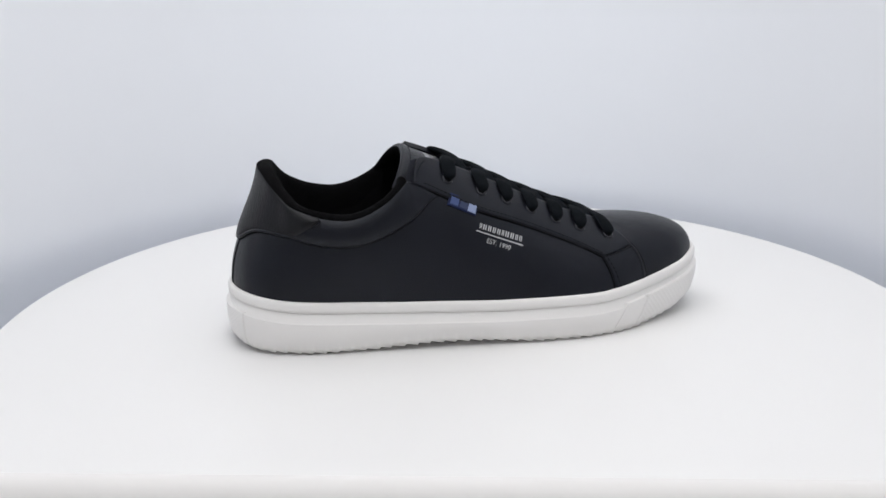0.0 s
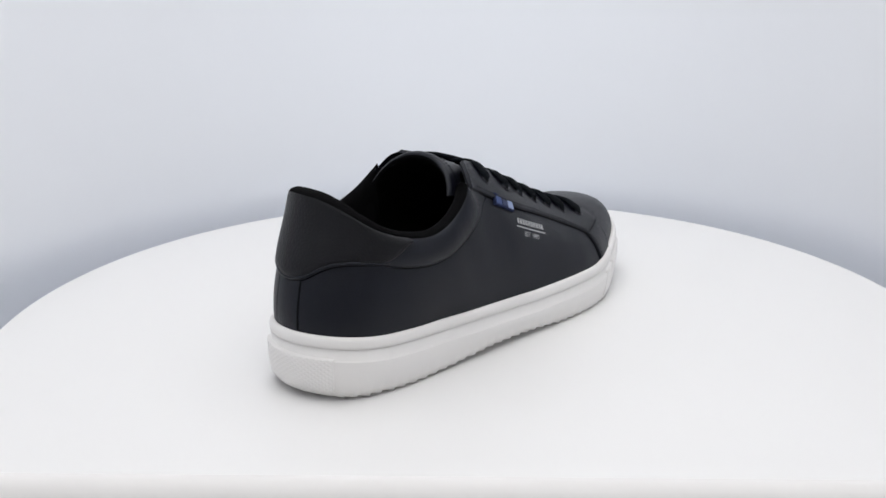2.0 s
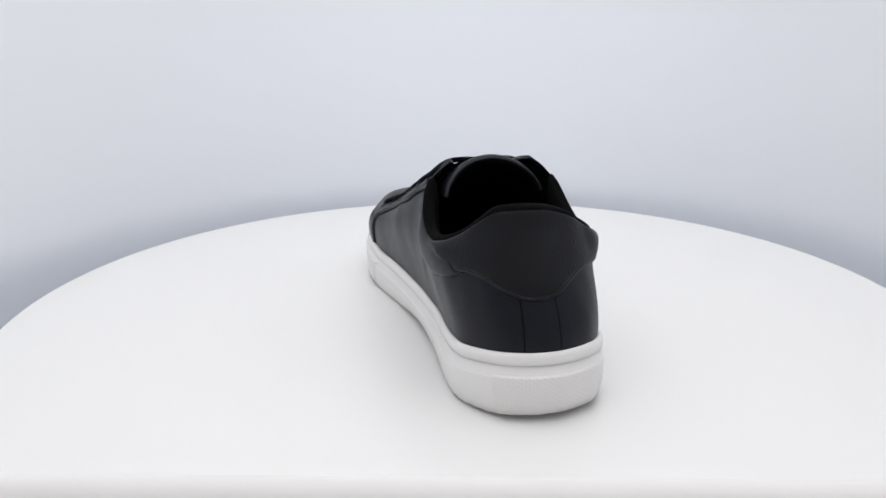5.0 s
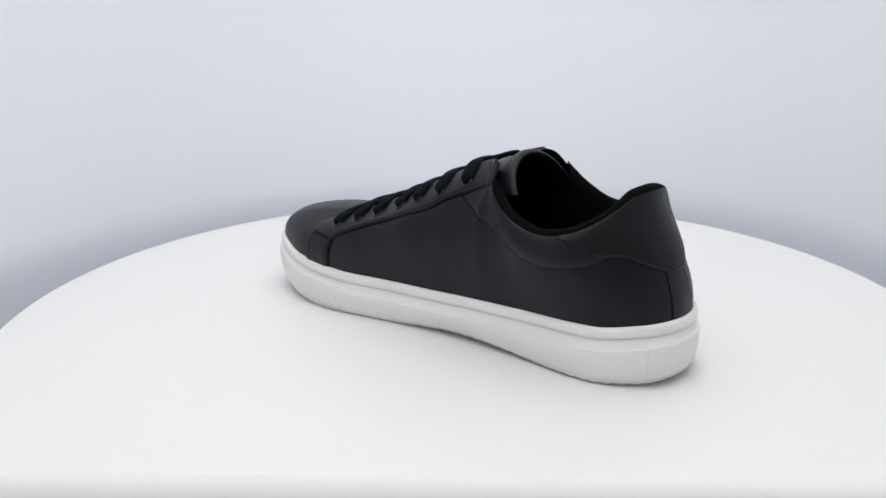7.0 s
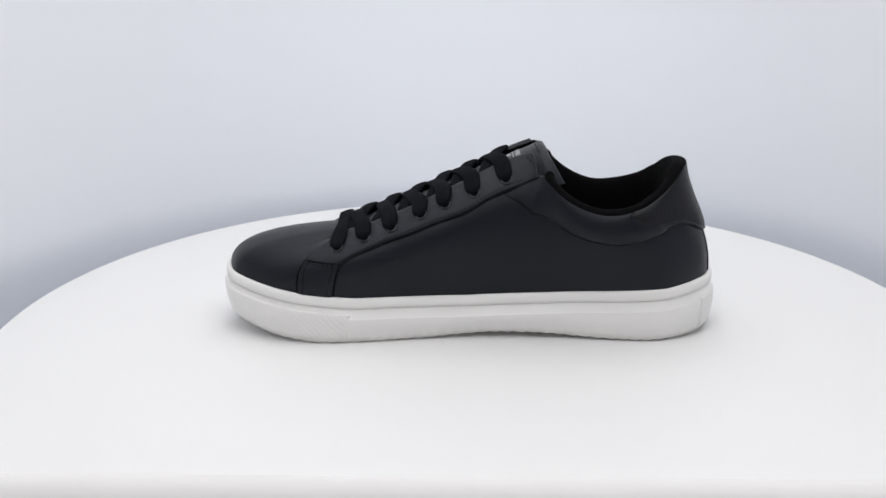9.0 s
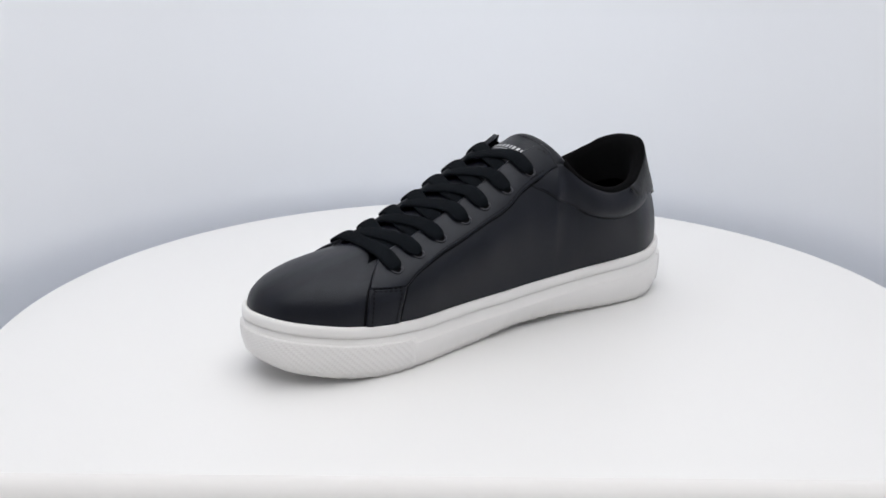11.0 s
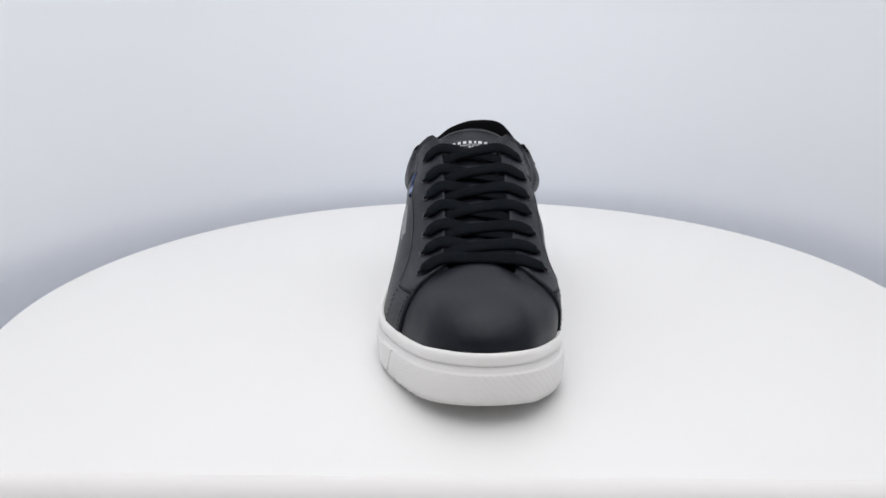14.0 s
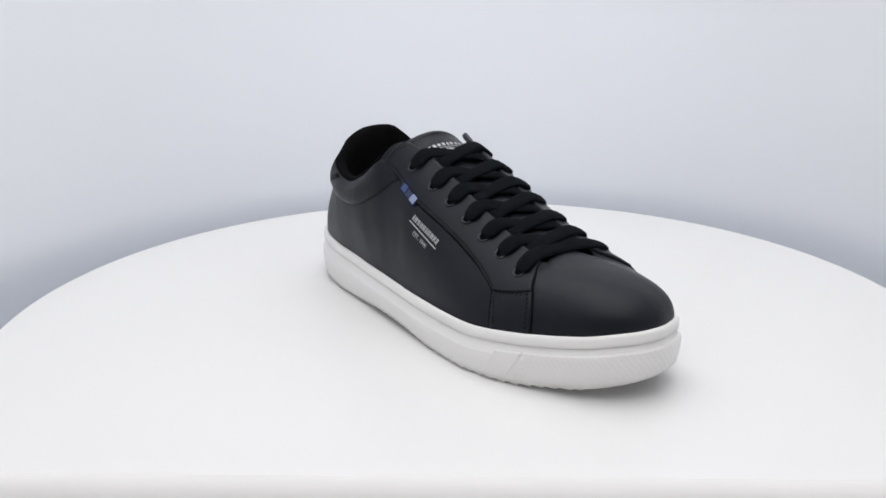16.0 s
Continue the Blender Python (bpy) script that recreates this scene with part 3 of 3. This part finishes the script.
def ribbon(name, ctrl, ups, widths, thick, n=34, sides=14):
    p = spline(ctrl, n)
    up = spline(ups, n)
    wd = spline(np.array(widths)[:, None], n)[:, 0]
    t = np.gradient(p, axis=0)
    t /= np.linalg.norm(t, axis=1, keepdims=True)
    s = np.cross(t, up)
    s /= np.linalg.norm(s, axis=1, keepdims=True)
    w = np.cross(s, t)
    a = np.arange(sides) * 2 * np.pi / sides
    ca, sa = np.sign(np.cos(a)) * np.abs(np.cos(a)) ** 0.7, np.sign(np.sin(a)) * np.abs(np.sin(a)) ** 0.8
    v = p[:, None] + ca[None, :, None] * s[:, None] * (wd / 2)[:, None, None] + sa[None, :, None] * w[:, None] * thick / 2
    uv = np.stack([np.repeat(np.linspace(0, np.sum(np.linalg.norm(np.diff(p, axis=0), axis=1)), n), sides), np.tile(ca * 4, n)], 1)
    faces = grid(n, sides, loop_cols=True) + [tuple(range(sides)), tuple(range((n - 1) * sides, n * sides))[::-1]]
    return raw(name, v.reshape(-1, 3), faces, LACE, sneaker, "", uv=uv)


def edge_at(x, side):
    us = np.linspace(9.6, 14.6, 120) if side < 0 else np.linspace(28.4, 23.4, 120)
    e = round_spline(EDGE, us)
    i = int(np.argmin(np.abs(e[:, 0] - x)))
    return e[i]


def ridge(x):
    a, b = edge_at(x, -1), edge_at(x, 1)
    return (a[2] + b[2]) / 2


rng = random.Random(5)


def lace_across(qa, qb, side, lift):
    """From the hole qa over to the other facing, dipping under it towards the hole qb."""
    a, na = hole_frame(qa)
    b, nb = hole_frame(qb)
    dx = b[0] - a[0]
    up = np.array([0.30, 0, 0.95])
    j = lambda m: rng.uniform(-m, m)
    ea, eb = edge_at(a[0] + 0.14 * dx, side), edge_at(a[0] + 0.74 * dx, -side)
    toward = ea - a
    toward /= np.linalg.norm(toward)
    mid = (ea + eb) / 2
    mid[2] = ridge(mid[0]) + 1.5 + lift
    ctrl = [a - na * 2.6 + toward * 0.9, a + na * 0.6 + toward * 1.3, a + na * 1.9 + toward * 4.6, ea + np.array([j(0.5), 0, 1.7 + 0.3 * lift]),
            mid + np.array([j(0.6), 0, j(0.3)]), eb + np.array([-1.5, 0, 0.9]) + (mid - eb) * 0.16, eb + (b - eb) * 0.4 - nb * 3.2]
    ups = [na + toward * -0.9, na - toward * 0.9, na * 0.9 + up * 0.3, na * 0.35 + up * 0.7, up, up, up * 0.8 + nb * 0.2]
    return ribbon("lace", ctrl, ups, [4.6, 6.6, 9.2, 9.8, 9.2, 8.8, 8.0], 2.8)


def lace_bar(qa, qb):
    a, na = hole_frame(qa)
    b, nb = hole_frame(qb)
    up = np.array([0.35, 0, 0.94])
    ea, eb = edge_at(a[0], -1), edge_at(b[0], 1)
    ta, tb = (ea - a) / np.linalg.norm(ea - a), (eb - b) / np.linalg.norm(eb - b)
    mid = (ea + eb) / 2 + np.array([-1.0, 0, 2.6])
    ctrl = [a - na * 2.6 + ta * 0.9, a + na * 0.6 + ta * 1.3, a + na * 1.9 + ta * 4.6, ea + np.array([-0.6, 0, 2.2]), mid, eb + np.array([-0.6, 0, 2.2]),
            b + nb * 1.9 + tb * 4.6, b + nb * 0.6 + tb * 1.3, b - nb * 2.6 + tb * 0.9]
    ups = [na - ta, na - ta * 0.9, na + up * 0.3, na * 0.35 + up * 0.7, up, nb * 0.35 + up * 0.7, nb + up * 0.3, nb - tb * 0.9, nb - tb]
    return ribbon("lace", ctrl, ups, [4.6, 6.6, 9.2, 9.3, 8.6, 9.3, 9.2, 6.6, 4.6], 2.8, n=44)


for q in HOLES_L + HOLES_R:
    build_eyelet(q)
for k in range(6):
    lace_across(HOLES_L[k], HOLES_R[k + 1], -1, 0.0)
    lace_across(HOLES_R[k], HOLES_L[k + 1], 1, 1.9)
lace_bar(HOLES_L[6], HOLES_R[6])


# print and woven tag on the outer side
def on_side(x, z, h):
    """The point of the outer side at x and z, lifted by h."""
    u, v = 10.5, 0.5
    for _ in range(12):
        p = upper(u, v)
        ju, jv = (upper(u + 0.01, v) - p) / 0.01, (upper(u, v + 0.01) - p) / 0.01
        J = np.array([[ju[0], jv[0]], [ju[2], jv[2]]])
        du, dv = np.linalg.solve(J, np.array([x - p[0], z - p[2]]))
        u, v = u + float(np.clip(du, -1, 1)), float(np.clip(v + np.clip(dv, -0.2, 0.2), 0.05, 0.95))
    w = float(ripple(np.array(u), np.array(v))) * 0.25
    return upper(u, v) + upper_normal(u, v) * (h + w)


PRINT_AT, PRINT_DIR = np.array([-10.2, 66.6]), np.array([0.931, -0.366])


def print_point(s, t, h):
    across = np.array([-PRINT_DIR[1], PRINT_DIR[0]])
    x, z = PRINT_AT + PRINT_DIR * s + across * t
    return on_side(x, z, h)


def print_block(s0, t0, s1, t1, verts, faces, h=0.22, cuts=1):
    for k in range(cuts):
        a, b = s0 + (s1 - s0) * k / cuts, s0 + (s1 - s0) * (k + 1) / cuts
        o = len(verts)
        c = [(a, t0), (b, t0), (b, t1), (a, t1)]
        verts += [print_point(s, t, h) for s, t in c] + [print_point(s, t, -0.1) for s, t in c]
        faces += [(o, o + 1, o + 2, o + 3), (o, o + 4, o + 5, o + 1), (o + 1, o + 5, o + 6, o + 2), (o + 2, o + 6, o + 7, o + 3), (o + 3, o + 7, o + 4, o)]


def build_print():
    v, f = [], []
    print_block(0, 0, 29.2, 0.55, v, f, cuts=16)
    raw("printed_line", v, f, PRINT, sneaker, "thin silver printed line")
    s = 1.2
    for k in range(10):  # the maker's name as plain blocks
        v, f = [], []
        wide = (1.5, 2.3, 2.2, 2.1, 2.2, 1.5, 2.5, 2.4, 1.8, 1.9)[k]
        print_block(s, 2.0, s + wide * 0.28, 4.8, v, f)
        print_block(s + wide * 0.55, 2.0, s + wide * 0.83, 4.8, v, f)
        smooth(raw("printed_mark", v, f, PRINT, sneaker, "small silver printed block"), False)
        s += wide + 0.72
    body = lettering("EST. 1990", 3.7)
    verts = [tuple(print_point(7.2 + x * 1.0, -4.3 + y, 0.22)) for x, y in body[0]]
    smooth(raw("printed_year", verts, body[1], PRINT, sneaker, "small silver printed lettering"), False)


def lettering(text, size):
    """Flat faces of a text in the built-in font."""
    cu = bpy.data.curves.new("lettering", "FONT")
    cu.body, cu.size, cu.resolution_u = text, size, 3
    ob = new("lettering", cu)
    bpy.context.view_layer.update()
    me = bpy.data.meshes.new_from_object(ob.evaluated_get(bpy.context.evaluated_depsgraph_get()))
    out = [(v.co.x, v.co.y) for v in me.vertices], [tuple(p.vertices) for p in me.polygons]
    bpy.data.objects.remove(ob)
    bpy.data.curves.remove(cu)
    bpy.data.meshes.remove(me)
    return out


def build_tag():
    at, run = np.array([-24.0, 86.1]), np.array([0.91, -0.415])
    drop = np.array([-0.415, -0.91])

    def block(s0, d0, s1, d1, h0, h1, name, material, parent, label):
        v, f = [], []
        K = 6
        for i in range(K + 1):
            s = s0 + (s1 - s0) * i / K
            for d, h in ((d0, h0), (d0, h1), (d0 + 0.3, h1 + 0.12), (d1 - 0.5, h1 + 0.1), (d1, h1 - 0.3), (d1, h0)):
                x, z = at + run * s + drop * d
                v.append(on_side(x, z, h))
        f = grid(K + 1, 6) + [(0, 1, 2, 3, 4, 5), tuple(range(K * 6, K * 6 + 6))[::-1]]
        return smooth(raw(name, v, f, material, parent, label), False)

    tag = block(0, -1.5, 17.6, 4.9, -0.3, 1.5, "woven_tag", NAVY, sneaker, "navy woven side tag with blue and pale blue squares")
    block(1.2, 0.3, 6.0, 4.2, 1.2, 1.75, "square", MID_BLUE, tag, "dull blue woven square")
    block(7.0, 0.8, 11.6, 4.2, 1.2, 1.7, "square", SLATE, tag, "dark slate blue woven square")
    block(12.0, 0.3, 16.8, 4.4, 1.2, 1.75, "square", PALE_BLUE, tag, "pale blue woven square")


def build_tongue_print():
    def patch(name, s0, s1, a0, a1, label):
        v, f = [], []
        for k in range(7):
            a = a0 + (a1 - a0) * k / 6
            v += list(tongue_point(np.array([s0, s1]), np.array([a, a]), -0.2))
        raw(name, v, grid(7, 2), PRINT, sneaker, label)

    a = -0.57
    for k in range(10):
        w = 1.38 * (0.055, 0.08, 0.075, 0.075, 0.075, 0.05, 0.085, 0.08, 0.06, 0.065)[k]
        patch("printed_mark", 0.765, 0.793, a, a + w * 0.72, "small silver printed block")
        a += w + 0.026
    patch("printed_line", 0.750, 0.754, -0.44, 0.50, "thin silver printed line")
    for k in range(3):
        patch("printed_mark", 0.719, 0.741, -0.07 + 0.075 * k, -0.07 + 0.075 * k + 0.05, "small silver printed block")


build_print()
build_tag()
build_tongue_print()


# ---- what moves ----
def motions():
    rows_plate, rows_shoe = [], []
    for k in range(33):
        t = k * 0.5
        a = radians(TURN * t)
        rows_plate.append((t, pose(-0.0016, 0, 0, 0, 0, TURN * t)))
        x, y = OFF[0] * math.cos(a) - OFF[1] * math.sin(a), OFF[0] * math.sin(a) + OFF[1] * math.cos(a)
        rows_shoe.append((t, pose(x, y, 0.0002, 0, 0, START + TURN * t)))
    walk(turntable, rows_plate)
    walk(sneaker, rows_shoe)


motions()
